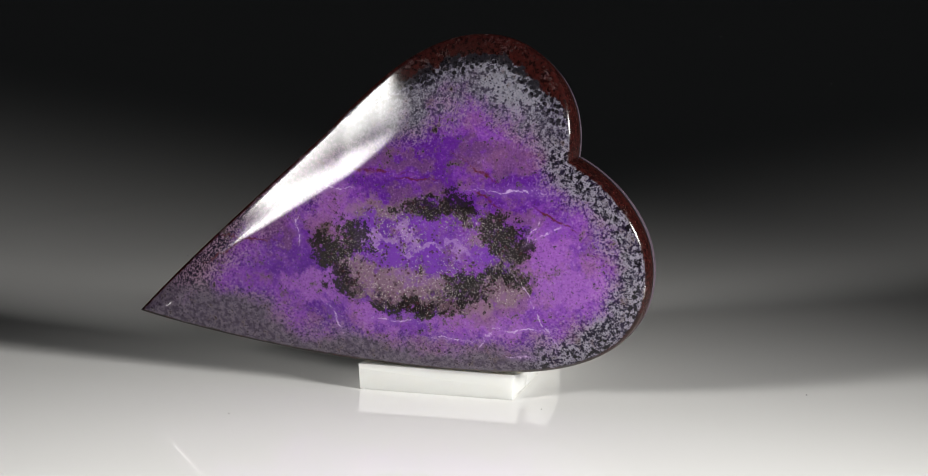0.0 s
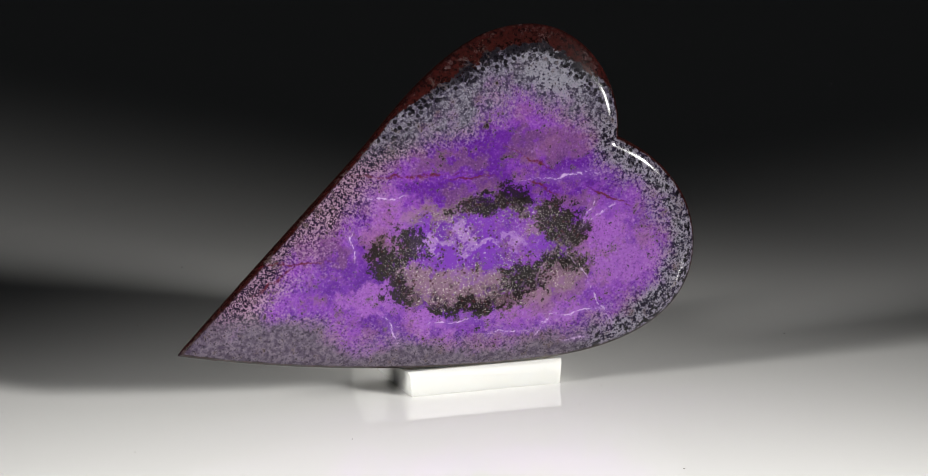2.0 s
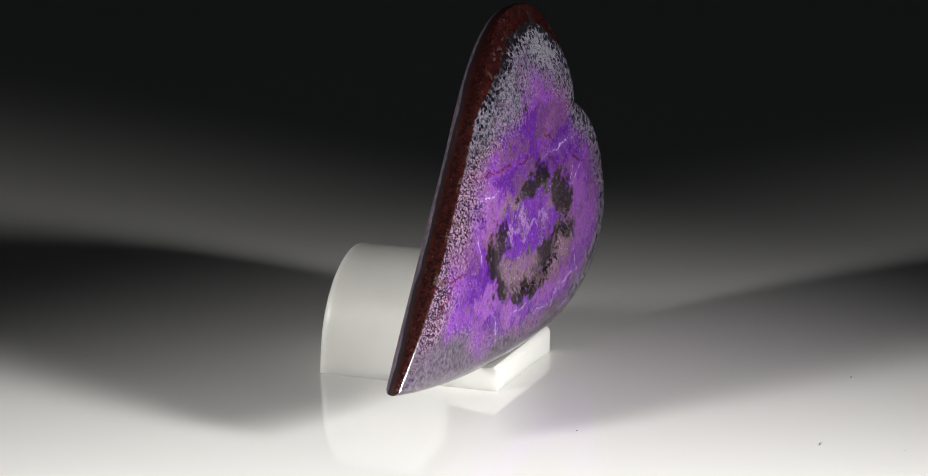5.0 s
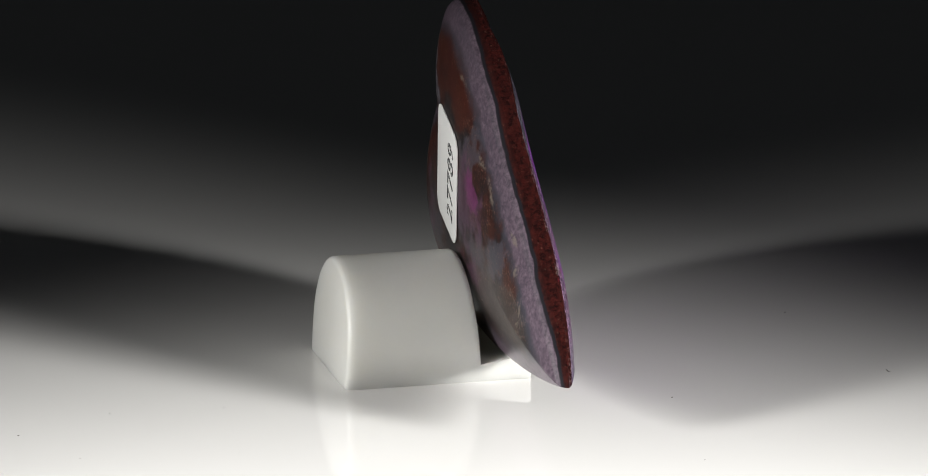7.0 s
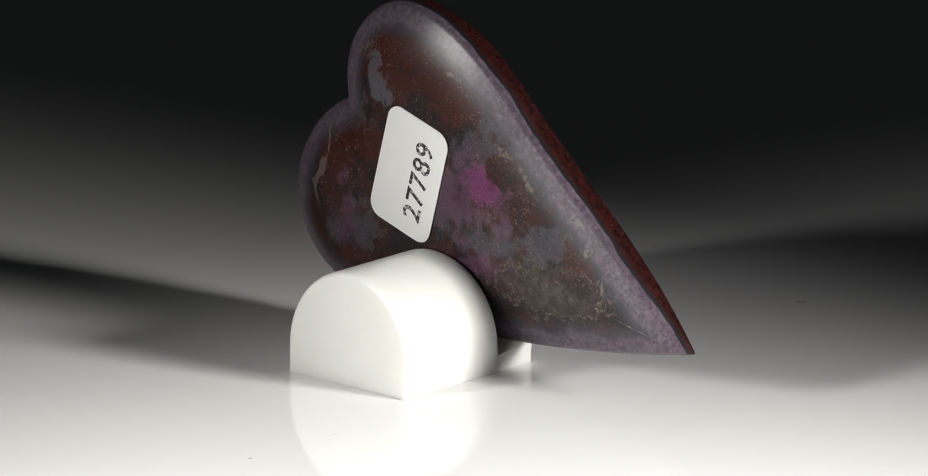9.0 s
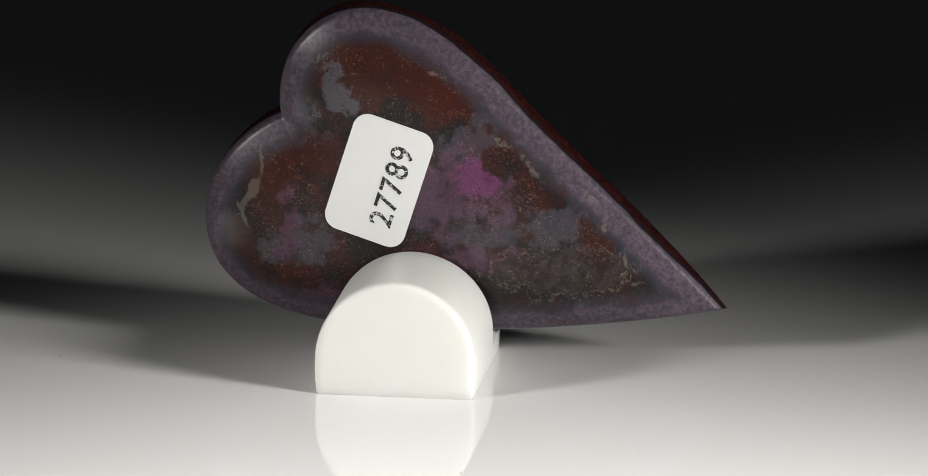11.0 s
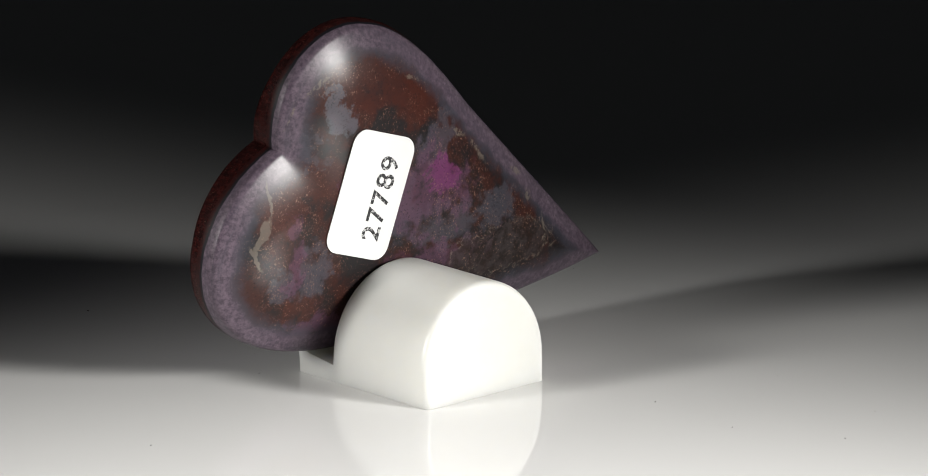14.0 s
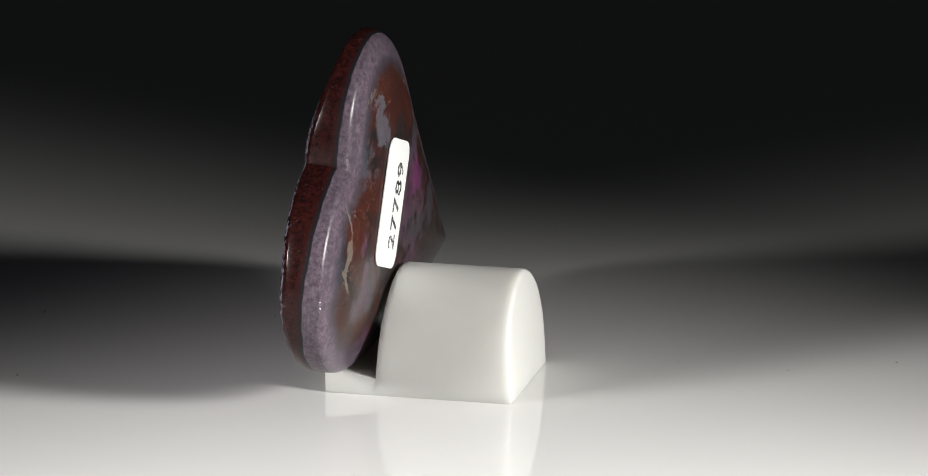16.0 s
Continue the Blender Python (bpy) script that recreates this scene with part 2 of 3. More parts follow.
    # back: red-brown and slate, mauve clouds, a lavender bevel
    cloud = k.add(k.mul(mid, 0.65), k.mul(fine, 0.35))
    back = k.mix(k.step(k.add(big, k.mul(k.add(fine, -0.5), 0.4)), 0.42, 0.60), (0.014, 0.012, 0.013), (0.040, 0.014, 0.011))
    russet = some((2.0, 16.5, 13.0, 5.0, -8), (17.0, 4.0, 4.0, 6.0, 15), (11.0, 5.0, 4.0, 5.0, 0), (13.5, -12.6, 3.0, 1.6, 10), (-8.0, 13.0, 6.0, 2.4, -35))
    back = k.mix(k.mul(cloudy(russet, 3.4), 0.62), back, (0.058, 0.015, 0.010))
    slates = some((-8.5, 6.5, 5.0, 2.2, -30), (-11.0, -5.0, 6.0, 3.5, 0), (-20.0, -4.6, 4.0, 2.4, 0), (12.0, -8.0, 2.4, 4.0, 0), (-2.5, -1.0, 3.0, 5.0, 10), (13.0, 9.0, 3.0, 1.6, 30), (17.5, -9.4, 1.6, 2.0, 0))
    back = k.mix(k.mul(cloudy(slates, 3.4), 0.62), back, (0.064, 0.062, 0.078))
    mauves = some((-6.5, 0.5, 4.5, 6.0, 20), (-12.5, -1.0, 3.0, 3.6, 30), (-9.5, -9.0, 8.0, 1.8, 12), (15.0, -6.5, 1.5, 3.2, -15), (15.4, -1.0, 1.5, 2.0, 0), (6.0, 3.0, 1.4, 5.0, 25), (10.0, -15.6, 6.0, 1.2, 0))
    back = k.mix(k.mul(cloudy(mauves, 3.4), 0.60), back, (0.098, 0.046, 0.078))
    back = k.mix(k.mul(cloudy(k.blob(flat, -10.2, 2.2, 2.4, 2.8, -30, 1.2), 3.0), 0.65), back, (0.150, 0.030, 0.115))
    back = k.mix(k.mul(k.calc("MAXIMUM", k.blob(flat, 8.3, 12.6, 2.4, 1.9, 15, 0.5), k.blob(flat, 9.2, 15.0, 1.0, 2.6, 12, 0.6)), 0.70), back, (0.098, 0.100, 0.120))
    shard = k.blob(flat, -21.0, -10.6, 10.0, 3.3, -7, 0.25)
    back = k.mix(k.mul(shard, 0.8), back, k.mix(k.step(cloud, 0.42, 0.58), (0.020, 0.013, 0.011), (0.046, 0.036, 0.036)))
    rind = k.mul(k.mul(k.step(shard, 0.12, 0.4), k.step(shard, 0.88, 0.6)), k.step(fine, 0.44, 0.56))
    back = k.mix(k.mul(rind, 0.55), back, (0.150, 0.125, 0.105))
    seam = k.calc("MAXIMUM", k.blob(flat_near, -21.0, -7.4, 7.5, 0.12, -16, 1.0), k.blob(flat_near, 15.6, -15.2, 1.8, 0.12, 40, 1.0))
    back = k.mix(k.mul(seam, 0.8), back, (0.012, 0.008, 0.009))
    back = k.mix(k.mul(k.step(tiny, 0.45, 0.36), 0.55), back, (0.008, 0.006, 0.007))
    tan = k.mul(k.step(k.add(k.mul(grain, 0.5), k.mul(tiny, 0.5)), 0.550, 0.595), k.step(k.add(warm, k.mul(k.add(fine, -0.5), 0.6)), 0.44, 0.58))
    back = k.mix(k.mul(tan, 0.75), back, (0.220, 0.130, 0.095))
    lav = k.mix(k.step(fine, 0.34, 0.68), (0.058, 0.042, 0.058), (0.150, 0.112, 0.142))
    lav = k.mix(k.mul(k.step(tiny, 0.45, 0.36), 0.5), lav, (0.040, 0.028, 0.040))
    layers = k.noise(k.vector("MULTIPLY", p, (0.12, 2.6, 0.12)), 1.0, 5, 0.6, 4.0)["Fac"]
    lav = k.mix(k.mul(k.step(layers, 0.48, 0.62), 0.45), lav, (0.060, 0.050, 0.066))
    depth = k.add(rim, k.add(k.mul(k.add(big, -0.5), 3.0), k.add(k.mul(k.add(mid, -0.5), 2.6), k.mul(k.add(fine, -0.5), 1.0))))
    back = k.mix(k.mul(k.step(depth, 4.9, 2.9), 0.65), back, (0.050, 0.050, 0.066))
    back = k.mix(k.mul(k.step(depth, 3.3, 2.1), 0.88), back, lav)
    chip = k.calc("MAXIMUM", k.blob(flat_near, 20.6, -1.4, 0.55, 2.6, 18, 0.4), k.blob(flat_near, 21.6, -4.2, 0.35, 1.8, -25, 0.5))
    chip = k.calc("MAXIMUM", chip, k.blob(flat_near, 19.0, 3.0, 0.20, 2.2, 12, 0.6))
    for cu, cv, half_len, wide, turn in ((11.6, 17.0, 2.2, 0.22, -35), (15.4, 13.5, 1.8, 0.20, -55), (-4.6, 16.0, 1.2, 0.35, 20), (-13.0, 7.2, 1.4, 0.40, 35), (-16.8, 3.6, 2.0, 0.45, 50), (-24.6, -0.8, 1.4, 0.30, 25), (-27.0, -4.6, 0.5, 0.9, 20), (-29.5, -10.0, 0.35, 2.4, -10)):
        chip = k.calc("MAXIMUM", chip, k.mul(k.blob(flat_near, cu, cv, half_len, wide, turn, 0.7), k.step(fine, 0.44, 0.52)))
    back = k.mix(k.mul(chip, 0.6), back, (0.165, 0.140, 0.115))

    # side wall: rust in front, a black seam, lavender behind
    level = k.add(w0, k.mul(k.add(big, -0.5), 1.2))
    wall = k.mix(k.step(level, 3.3, 3.5), rust, (0.010, 0.009, 0.012))
    wall = k.mix(k.step(level, 3.75, 3.95), wall, lav)
    out = k.mix(k.step(rim, 0.06, 0.02), k.mix(k.step(w0, 2.6, 3.4), front, back), wall)
    k.put(b.inputs["Base Color"], out)
    rear = k.step(w0, 2.6, 3.4)
    scratch = k.noise(k.vector("MULTIPLY", p, (0.6, 1.0, 2.5)), 1.4, 5, 0.7, 9.0)["Fac"]
    k.put(b.inputs["Roughness"], k.add(k.add(0.08, k.mul(scratch, 0.14)), k.add(k.mul(rear, 0.15), k.mul(k.step(rim, 0.06, 0.02), 0.12))))
    pitted = k.mul(k.blob(p_flat, -2.0, -5.0, 14.2, 8.0, -3, 0.5), less(rear))
    relief = k.mul(k.add(k.mul(tiny, 0.6), k.mul(grain, 0.4)), k.add(0.07, k.mul(pitted, 0.14)))
    k.bump(b, relief, 0.20, 0.0002)
    return m


def white_stand_material():
    m, b = material("white_acrylic", 0.32, 0.4)
    k = Nodes(m)
    p = k.vector("MULTIPLY", k.place(), (1000.0, 1000.0, 1000.0))
    n = k.noise(p, 0.25, 4, 0.55)["Fac"]
    f = k.noise(p, 4.0, 4, 0.6)["Fac"]
    c = k.mix(n, (0.665, 0.665, 0.63), (0.715, 0.715, 0.685))
    k.put(b.inputs["Base Color"], c)
    k.put(b.inputs["Roughness"], k.add(0.26, k.mul(f, 0.16)))
    k.bump(b, f, 0.05, 0.0001)
    b.inputs["Subsurface Weight"].default_value = 0.45
    b.inputs["Subsurface Radius"].default_value = (1.0, 0.95, 0.85)
    b.inputs["Subsurface Scale"].default_value = 0.006
    return m


def floor_material():
    m, b = material("glossy_white_acrylic_sheet", 0.03, 0.5)
    k = Nodes(m)
    p = k.vector("MULTIPLY", k.place(), (1000.0, 1000.0, 1000.0))
    n = k.noise(p, 0.03, 4, 0.55)["Fac"]
    f = k.noise(p, 0.6, 5, 0.65)["Fac"]
    k.put(b.inputs["Base Color"], k.mix(n, (0.78, 0.775, 0.765), (0.82, 0.815, 0.805)))
    k.put(b.inputs["Roughness"], k.add(0.02, k.mul(f, 0.04)))
    return m


def plain(name, colour, rough, spread=0.15, scale=0.5):
    m, b = material(name, rough)
    k = Nodes(m)
    p = k.vector("MULTIPLY", k.place(), (1000.0, 1000.0, 1000.0))
    n = k.noise(p, scale, 5, 0.6)["Fac"]
    k.put(b.inputs["Base Color"], k.mix(n, tuple(c * (1 - spread) for c in colour), tuple(min(1, c * (1 + spread)) for c in colour)))
    return m


STONE, WHITE, FLOOR = stone_material(), white_stand_material(), floor_material()
PAPER = plain("white_paper_label", (0.80, 0.80, 0.79), 0.55, 0.02)


def ink_material():
    m, b = material("worn_black_ink", 0.6)
    k = Nodes(m)
    p = k.vector("MULTIPLY", k.place(), (1000.0, 1000.0, 1000.0))
    n = k.noise(p, 2.2, 5, 0.7, 2.0)["Fac"]
    k.put(b.inputs["Base Color"], k.mix(k.step(n, 0.52, 0.58), (0.012, 0.012, 0.014), (0.55, 0.55, 0.54)))
    return m


INK = ink_material()
DARK = plain("black_studio_cloth", (0.08, 0.08, 0.078), 0.95, 0.2, 0.02)
DUST = plain("dust", (0.10, 0.09, 0.085), 0.9, 0.4, 3.0)


def part(name, bm, mat, parent=None, label=""):
    me = bpy.data.meshes.new(name)
    bm.to_mesh(me)
    bm.free()
    me.materials.append(mat)
    ob = new(name, me)
    if parent:
        ob.parent = parent
    return tagged(ob, label) if label else ob


def smooth(ob, angle=40):
    ob.data.shade_smooth()
    ob.data.set_sharp_from_angle(angle=radians(angle))
    return ob


# ---- setting ----
def turning_plate(radius=0.235, thick=0.006):
    bm = bmesh.new()
    n = 160
    rings = [(0.0, radius - 0.001), (-0.001, radius), (-thick, radius)]
    loops = [[bm.verts.new((r * math.cos(2 * math.pi * i / n), r * math.sin(2 * math.pi * i / n), z)) for i in range(n)] for z, r in rings]
    bm.faces.new(loops[0])
    for a, b in zip(loops, loops[1:]):
        for i in range(n):
            bm.faces.new((a[i], b[i], b[(i + 1) % n], a[(i + 1) % n]))
    bm.faces.new(loops[-1][::-1])
    ob = part("turntable_plate", bm, FLOOR)
    return tagged(ob, "glossy white acrylic turntable plate, turning under the stand", "turntable")


def box(bm, lo, hi):
    v = [bm.verts.new((x, y, z)) for z in (lo[2], hi[2]) for y in (lo[1], hi[1]) for x in (lo[0], hi[0])]
    for f in ((0, 2, 3, 1), (4, 5, 7, 6), (0, 1, 5, 4), (2, 6, 7, 3), (0, 4, 6, 2), (1, 3, 7, 5)):
        bm.faces.new([v[i] for i in f])


def room_piece(name, lo, hi):
    bm = bmesh.new()
    box(bm, lo, hi)
    return tagged(part(name, bm, DARK), "black cloth closing the dark studio", "backdrop", kind="structure")


room_piece("floor", (-1.6, -1.6, -0.10), (1.6, 1.6, -0.040))
room_piece("wall_north", (-1.6, 1.6, -0.10), (1.6, 1.65, 0.6))
room_piece("wall_south", (-1.6, -1.65, -0.10), (1.6, -1.6, 0.6))
room_piece("wall_east", (1.6, -1.65, -0.10), (1.65, 1.65, 0.6))
room_piece("wall_west", (-1.65, -1.65, -0.10), (-1.6, 1.65, 0.6))


def turntable_base():
    bm = bmesh.new()
    bmesh.ops.create_cone(bm, cap_ends=True, segments=64, radius1=0.12, radius2=0.11, depth=0.034, matrix=Matrix.Translation((0, 0, -0.023)))
    return tagged(part("pedestal", bm, DARK), "low black round pedestal under the white plate", "pedestal")


PLATE = turning_plate()
BASE = turntable_base()


# ---- the stand: an arched block with a slot cut for the stone ----
def display_stand():
    top_r, mid_z = 0.0106, 0.0045
    # section across: flat foot, arched back
    n = 40
    arch = [(top_r * math.cos(math.pi * i / n), mid_z + top_r * math.sin(math.pi * i / n)) for i in range(n + 1)]
    foot = [(0.0104, 0.0), (0.0105, 0.0015), (0.0106, 0.003)]
    arch = foot + arch + [(-x, z) for x, z in foot[::-1]]
    bm = bmesh.new()
    # along: y from the foot's front end to the back end
    front, slot, back = -0.0125, -0.0057, 0.0125
    rows = arch
    soft = 0.0005
    led = lambda y: 0.0022 + (slot - y) * 0.16
    lean = lambda z: slot + (z - 0.0022) * 0.07
    # ledge: arch cut at a low, slightly rising level; body: whole arch
    secs = [
        [bm.verts.new((x * 0.985, front, min(z, led(front) - soft))) for x, z in rows],
        [bm.verts.new((x, front + soft, min(z, led(front)))) for x, z in rows],
        [bm.verts.new((x * 0.996, slot + 0.0010, min(z, led(slot)))) for x, z in rows],
        [bm.verts.new((x * (1.0 if z < 0.003 else 0.99), lean(z), z if z < 0.003 else 0.003 + (z - 0.003) * 0.985)) for x, z in rows],
        [bm.verts.new((x, lean(z) + 0.0004, z)) for x, z in rows],
        [bm.verts.new((x, lean(z) + 0.0009, z)) for x, z in rows],
        [bm.verts.new((x, back - 0.0016 - z * 0.06, z)) for x, z in rows],
        [bm.verts.new((x, back - 0.0010 - z * 0.06, z)) for x, z in rows],
        [bm.verts.new((x * 0.995, back - 0.0005 - z * 0.06, z * 0.997)) for x, z in rows],
        [bm.verts.new((x * 0.982, back - 0.0002 - z * 0.06, z * 0.988)) for x, z in rows],
        [bm.verts.new((x * 0.955, back - z * 0.06, z * 0.970)) for x, z in rows],
        [bm.verts.new((x * 0.900, back - z * 0.06, z * 0.930 + 0.0002)) for x, z in rows],
    ]
    m = len(rows)

    def close(name, run, parent=None):
        piece = bmesh.new()
        loops = [[piece.verts.new(w.co) for w in sec] for sec in run]
        for p, q in zip(loops, loops[1:]):
            for i in range(m):
                j = (i + 1) % m
                piece.faces.new((p[i], p[j], q[j], q[i]))
        piece.faces.new(loops[0][::-1])
        piece.faces.new(loops[-1])
        bmesh.ops.recalc_face_normals(piece, faces=piece.faces)
        return smooth(part(name, piece, WHITE, parent), 50)

    ob = close("display_stand", secs[3:])
    close("ledge", secs[:3], ob)
    bm.free()
    return tagged(ob, "white acrylic display stand, an arched block with a slot", "display stand")


STAND = display_stand()
STAND_AT = pose(0.0035, 0.0002, 0.0, 0, 0, -15.4)


# ---- the polished heart ----
def heart_outline(count=360):
    """Closed outline (metres) from a few Bezier spans: tip, lobe, notch, lobe, tip."""
    spans = [
        ((-42.7, -16.2), (-33.5, -6.2), (-25.0, 1.8), (-16.6, 10.3)),
        ((-16.6, 10.3), (-10.5, 17.2), (-3.4, 24.9), (5.5, 24.9)),
        ((5.5, 24.9), (13.0, 24.9), (18.5, 17.4), (17.3, 9.2)),
        ((17.3, 9.2), (22.6, 6.8), (28.0, 1.2), (28.0, -5.8)),
        ((28.0, -5.8), (28.0, -14.6), (20.6, -19.6), (8.0, -20.3)),
        ((8.0, -20.3), (-8.0, -21.2), (-26.0, -19.6), (-42.7, -16.2)),
    ]
    per = count // len(spans)
    pts = []
    for a, b, c, d in spans:
        a, b, c, d = (np.array(q) for q in (a, b, c, d))
        for i in range(per):
            t = i / per
            pts.append((1 - t) ** 3 * a + 3 * t * (1 - t) ** 2 * b + 3 * t * t * (1 - t) * c + t ** 3 * d)
    pts = np.array(pts)
    return (pts * (0.988, 0.982) + (-0.35, -0.1)) * 0.001


def rim_distance(points, outline):
    a, b = outline, np.roll(outline, -1, axis=0)
    ab = b - a
    best = np.full(len(points), 9.0)
    for p0, d in zip(a, ab):
        t = np.clip(((points - p0) @ d) / (d @ d), 0, 1)
        best = np.minimum(best, np.hypot(*(points - p0 - t[:, None] * d).T))
    return best


def stone_heart():
    """x along the heart, z up along it, y from the front to the back."""
    line = heart_outline()
    n = len(line)
    hub = np.array((0.003, -0.001))
    fr = [1.0, 0.996, 0.99, 0.98, 0.967] + [0.95 - 0.025 * i for i in range(36)]
    flat = np.concatenate([hub + (line - hub) * f for f in fr])
    dist = rim_distance(flat, line) * 1000
    dist[:n] = 0
    u, v = flat[:, 0] * 1000, flat[:, 1] * 1000

    def thick_tip(u):
        return np.clip((u + 42) / 34, 0, 1)

    def bulge(d, reach, power):
        return 1 - (1 - np.clip(d / reach, 0, 1)) ** power

    tt = thick_tip(u)
    wide = np.clip((v - 0.6 * u - 5) / 11, 0, 1)
    wide = wide * wide * (3 - 2 * wide)
    lobe = np.clip((u + 10) / 16, 0, 1)
    lobe = lobe * lobe * (3 - 2 * lobe)
    # the lobe is a broad, hardly curved facet that leans back; the foot of the heart rolls under
    facing = np.clip((u + 9) / 10, 0, 1)
    facing = facing * facing * (3 - 2 * facing)
    over = np.maximum(v - 11, 0)
    lean = 0.215 * over * over / (over + 4) + 0.0035 * (u - 7.0) ** 2 * np.clip((v - 10) / 8, 0, 1)
    sag = 0.0095 * np.minimum(v + 3, 0) ** 2 + facing * lean + np.where(u > 2, 0.0006 + 0.0014 * np.clip((6 - v) / 9, 0, 1), 0.0006) * (u - 2) ** 2
    tip = 1 - 0.55 * np.clip((-u - 14) / 14, 0, 1)
    reach = 1.8 + 6.6 * wide * (1 - 0.8 * lobe) * tip
    facet = (1 - np.clip(dist / (1.12 * reach), 0, 1)) ** 1.5
    fall = (1 - wide) * (1 - np.clip(dist / reach, 0, 1)) ** 2 + wide * facet
    bevel = (0.8 + wide * (1.2 - 1.5 * lobe) * tip) * fall
    # a shallow dish over the dark ring, its lower side the steepest
    r = np.hypot((u + 2.5) / 13.0, (v + 4.5) / 8.0)
    dish = np.clip((1.05 - r) / 0.26, 0, 1)
    dish = 0.60 * dish * dish * (3 - 2 * dish) * np.clip((1 - v) / 9, 0, 1)
    front = -(1.0 - sag - dish - bevel - 0.2 * (1 - bulge(dist, 0.4, 2)))
    rise_b = bulge(dist, 11.0, 1.85) * 2.75
    back = 4.92 - 0.5 * (1 - tt) - 0.033 * v + 0.020 * u + rise_b + 0.25 * bulge(dist, 0.5, 2)
    back = np.maximum(back, front + 1.2)
    bm = bmesh.new()
    layer = bm.verts.layers.float.new("rim")
    sides = []
    for level in (front, back):
        vs = []
        for i in range(len(flat)):
            w = bm.verts.new((flat[i, 0], level[i] * 0.001, flat[i, 1]))
            w[layer] = max(dist[i], 0.1)
            if level is back:
                keep = 0.992 - 0.016 * wide[i] * (1 - min(1, dist[i] / 8))
                w.co.x, w.co.z = hub[0] + (w.co.x - hub[0]) * keep, hub[1] + (w.co.z - hub[1]) * keep
            vs.append(w)
        rings = [vs[k * n:(k + 1) * n] for k in range(len(fr))]
        flip = level is back
        for a, b in zip(rings, rings[1:]):
            for i in range(n):
                j = (i + 1) % n
                f = (a[i], a[j], b[j], b[i])
                bm.faces.new(f[::-1] if flip else f)
        mid = bm.verts.new((hub[0], float(np.mean([w.co.y for w in rings[-1]])), hub[1]))
        mid[layer] = 15.0
        for i in range(n):
            f = (rings[-1][i], rings[-1][(i + 1) % n], mid)
            bm.faces.new(f[::-1] if flip else f)
        sides.append(rings[0])
    # side wall, slightly rounded outwards
    out = np.roll(line, -1, axis=0) - np.roll(line, 1, axis=0)
    out = np.stack([-out[:, 1], out[:, 0]], 1) / np.hypot(out[:, 0], out[:, 1])[:, None]
    loops = [sides[0]]
    steps = 8
    for s in range(0, steps + 1):
        t = 0.02 + 0.96 * s / steps
        push = 0.00014 * math.sin(math.pi * t) ** 0.6
        ring = []
        for i in range(n):
            a, b = sides[0][i].co, sides[1][i].co
            w = bm.verts.new((a.x + (b.x - a.x) * t + out[i, 0] * push, a.y + (b.y - a.y) * t, a.z + (b.z - a.z) * t + out[i, 1] * push))
            w[layer] = 0.0
            ring.append(w)
        loops.append(ring)
    loops.append(sides[1])
    for a, b in zip(loops, loops[1:]):
        for i in range(n):
            j = (i + 1) % n
            bm.faces.new((a[j], a[i], b[i], b[j]))
    bmesh.ops.recalc_face_normals(bm, faces=bm.faces)
    ob = part("polished_heart", bm, STONE)
    smooth(ob, 38)
    return tagged(ob, "polished purple and grey stone heart with a dark red rim", "stone heart")


HEART = stone_heart()
HEART_AT = Matrix.Translation((0.00130, -0.01256, 0.02387)) @ pose(0, 0, 0, 0, 0, -17.7) @ pose(0, 0, 0, -5.3, 0, 0)


def sticker():
    wide, tall, r = 0.0111, 0.0168, 0.0021
    bm = bmesh.new()
    pts = []
    for cx, cy, a0 in ((1, 1, 0), (-1, 1, 90), (-1, -1, 180), (1, -1, 270)):
        for i in range(9):
            a = radians(a0 + i * 90 / 8)
            pts.append((cx * (wide / 2 - r) + r * math.cos(a), cy * (tall / 2 - r) + r * math.sin(a)))
    lo = [bm.verts.new((x, y, 0)) for x, y in pts]
    hi = [bm.verts.new((x, y, 0.00012)) for x, y in pts]
    bm.faces.new(hi)
    bm.faces.new(lo[::-1])
    for i in range(len(pts)):
        j = (i + 1) % len(pts)
        bm.faces.new((lo[i], lo[j], hi[j], hi[i]))
    ob = part("sticker", bm, PAPER, HEART, "white rounded paper sticker stamped with 27789")
    return ob


# the sticker's own axes: x across it, y along it, z off the stone's back
STICKER = sticker()
STICKER.matrix_local = Matrix.Translation((0.0030, 0.00802, 0.0014)) @ pose(0, 0, 0, 88.1, 0, 181.1) @ pose(0, 0, 0, 0, 0, -18.0)


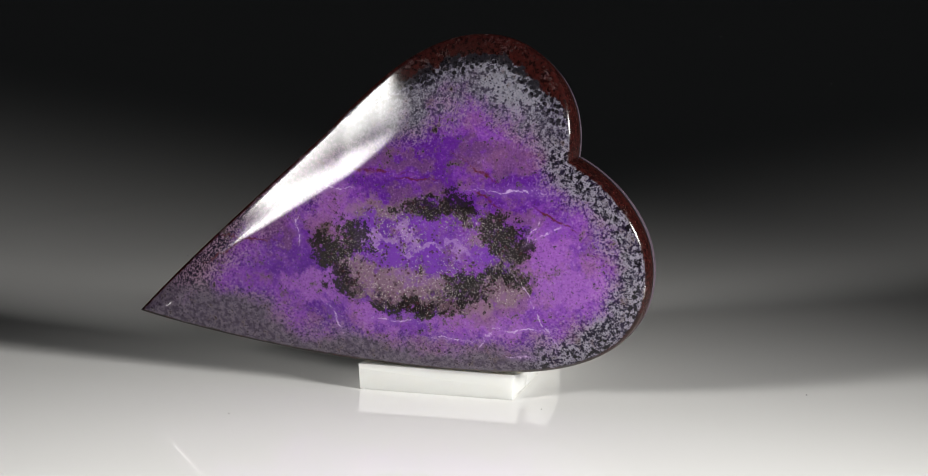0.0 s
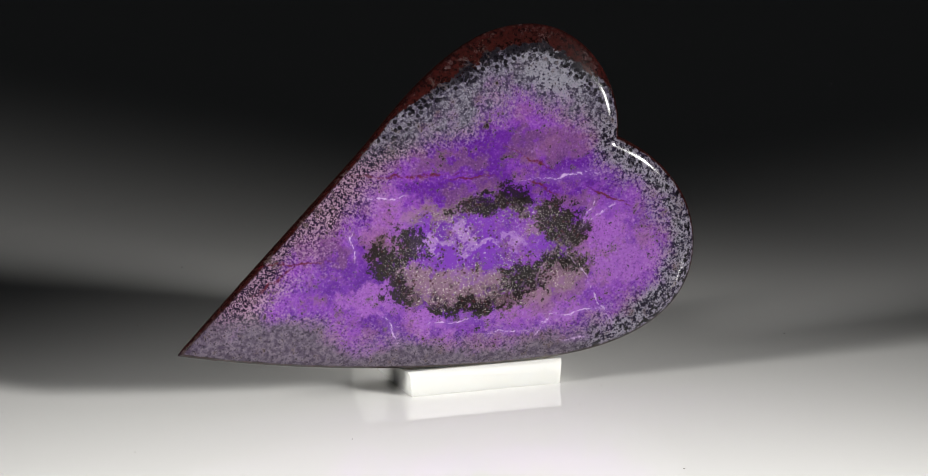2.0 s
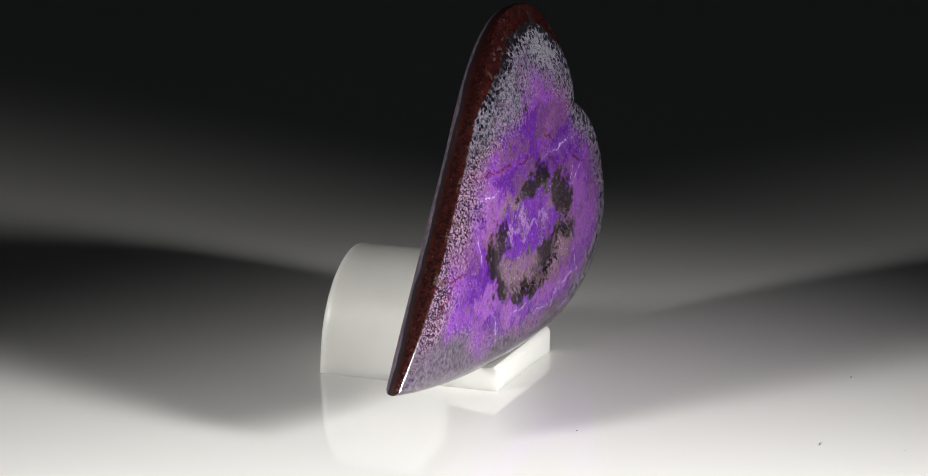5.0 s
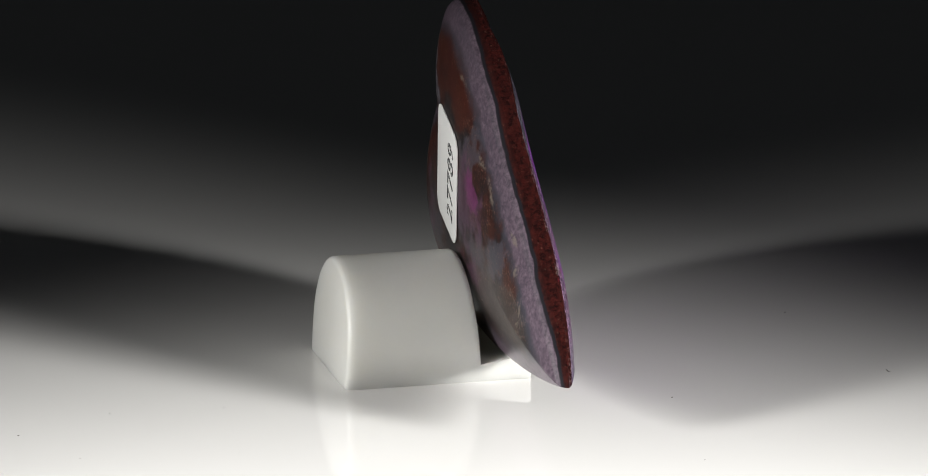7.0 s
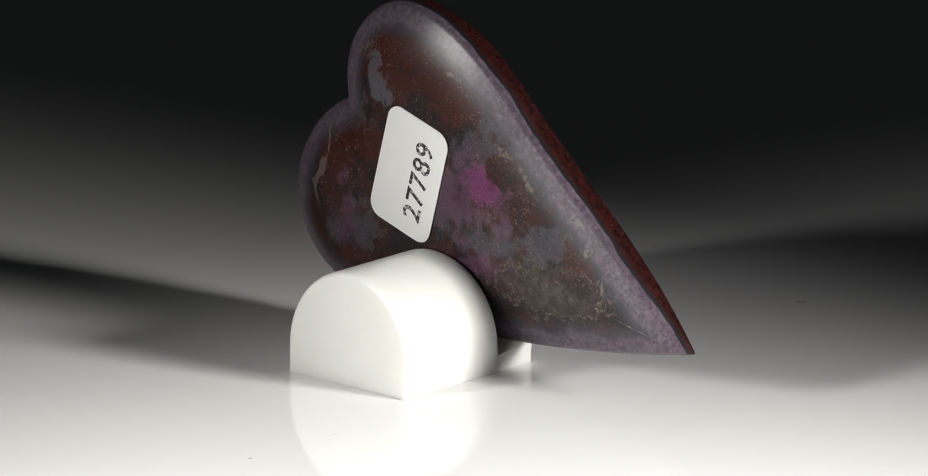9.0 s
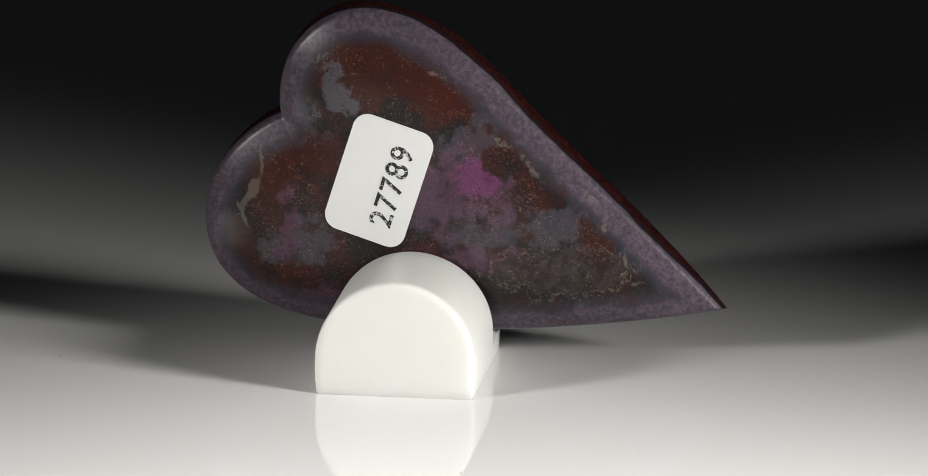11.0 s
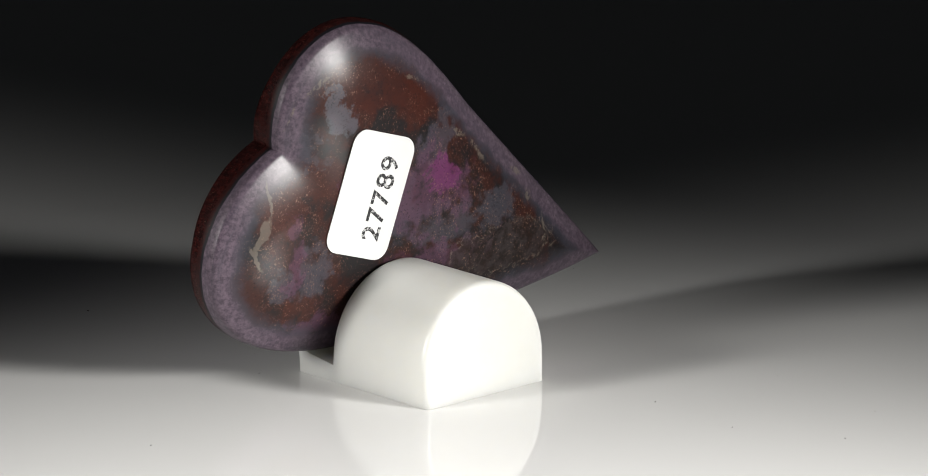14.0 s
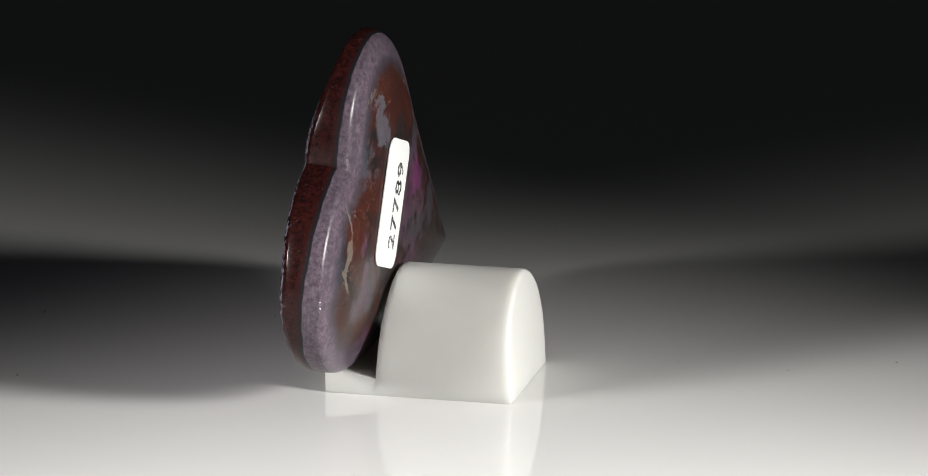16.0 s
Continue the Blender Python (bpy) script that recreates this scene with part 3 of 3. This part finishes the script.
def stamped(text):
    cu = bpy.data.curves.new("number", "FONT")
    cu.body, cu.size, cu.align_x, cu.align_y = text, 0.0043, "CENTER", "CENTER"
    cu.extrude, cu.space_character, cu.offset = 0.00002, 1.1, 0.00004
    ob = new("number_source", cu)
    me = bpy.data.meshes.new_from_object(ob.evaluated_get(bpy.context.evaluated_depsgraph_get()))
    bpy.data.objects.remove(ob)
    me.name = "number"
    me.materials.clear()
    me.materials.append(INK)
    t = new("number", me)
    t.parent = STICKER
    t.matrix_local = Matrix.Translation((0.0020, -0.0002, 0.00014)) @ pose(0, 0, 0, 0, 0, 90)
    return tagged(t, "stamped black number 27789")


stamped("27789")


def dust():
    """Single specks and short fibres lying on the plate."""
    rng = random.Random(7)
    spots = [(0.0024, 0.0467), (-0.0213, 0.0401), (-0.0009, 0.0614), (-0.0023, 0.0325), (-0.0266, -0.0207), (0.0009, -0.055), (-0.0526, -0.01), (0.0486, -0.0122)]
    spots += [(rng.uniform(-0.09, 0.09), rng.uniform(-0.09, 0.09)) for _ in range(16)]
    bm = bmesh.new()
    for i, (x, y) in enumerate(spots):
        r = rng.uniform(0.00005, 0.00013) if i < 8 else rng.uniform(0.00003, 0.00006)
        m = Matrix.Translation((x, y, r * 0.5)) @ Matrix.Rotation(rng.uniform(0, 3), 4, "Z") @ Matrix.Diagonal((1.6, 0.9, 0.6, 1))
        bmesh.ops.create_icosphere(bm, subdivisions=1, radius=r, matrix=m)
    x, y = -0.0303, -0.052
    for j in range(6):
        m = Matrix.Translation((x + j * 0.0002, y + 0.0001 * math.sin(j), 0.00004))
        bmesh.ops.create_icosphere(bm, subdivisions=1, radius=0.00009, matrix=m @ Matrix.Diagonal((1.5, 0.6, 0.5, 1)))
    return tagged(part("dust", bm, DUST), "dark dust specks lying on the glossy plate", "dust", kind="stuff")


SPECKS = dust()


# ---- what turns: plate, stand and heart together, 17 degrees a second ----
def motions():
    times = [i * 0.5 for i in range(33)]
    turn = lambda t: pose(0, 0, 0, 0, 0, 17.0 * t)
    walk(PLATE, [(t, turn(t)) for t in times])
    walk(SPECKS, [(t, turn(t)) for t in times])
    walk(STAND, [(t, turn(t) @ STAND_AT) for t in times])
    walk(HEART, [(t, turn(t) @ HEART_AT) for t in times])


motions()
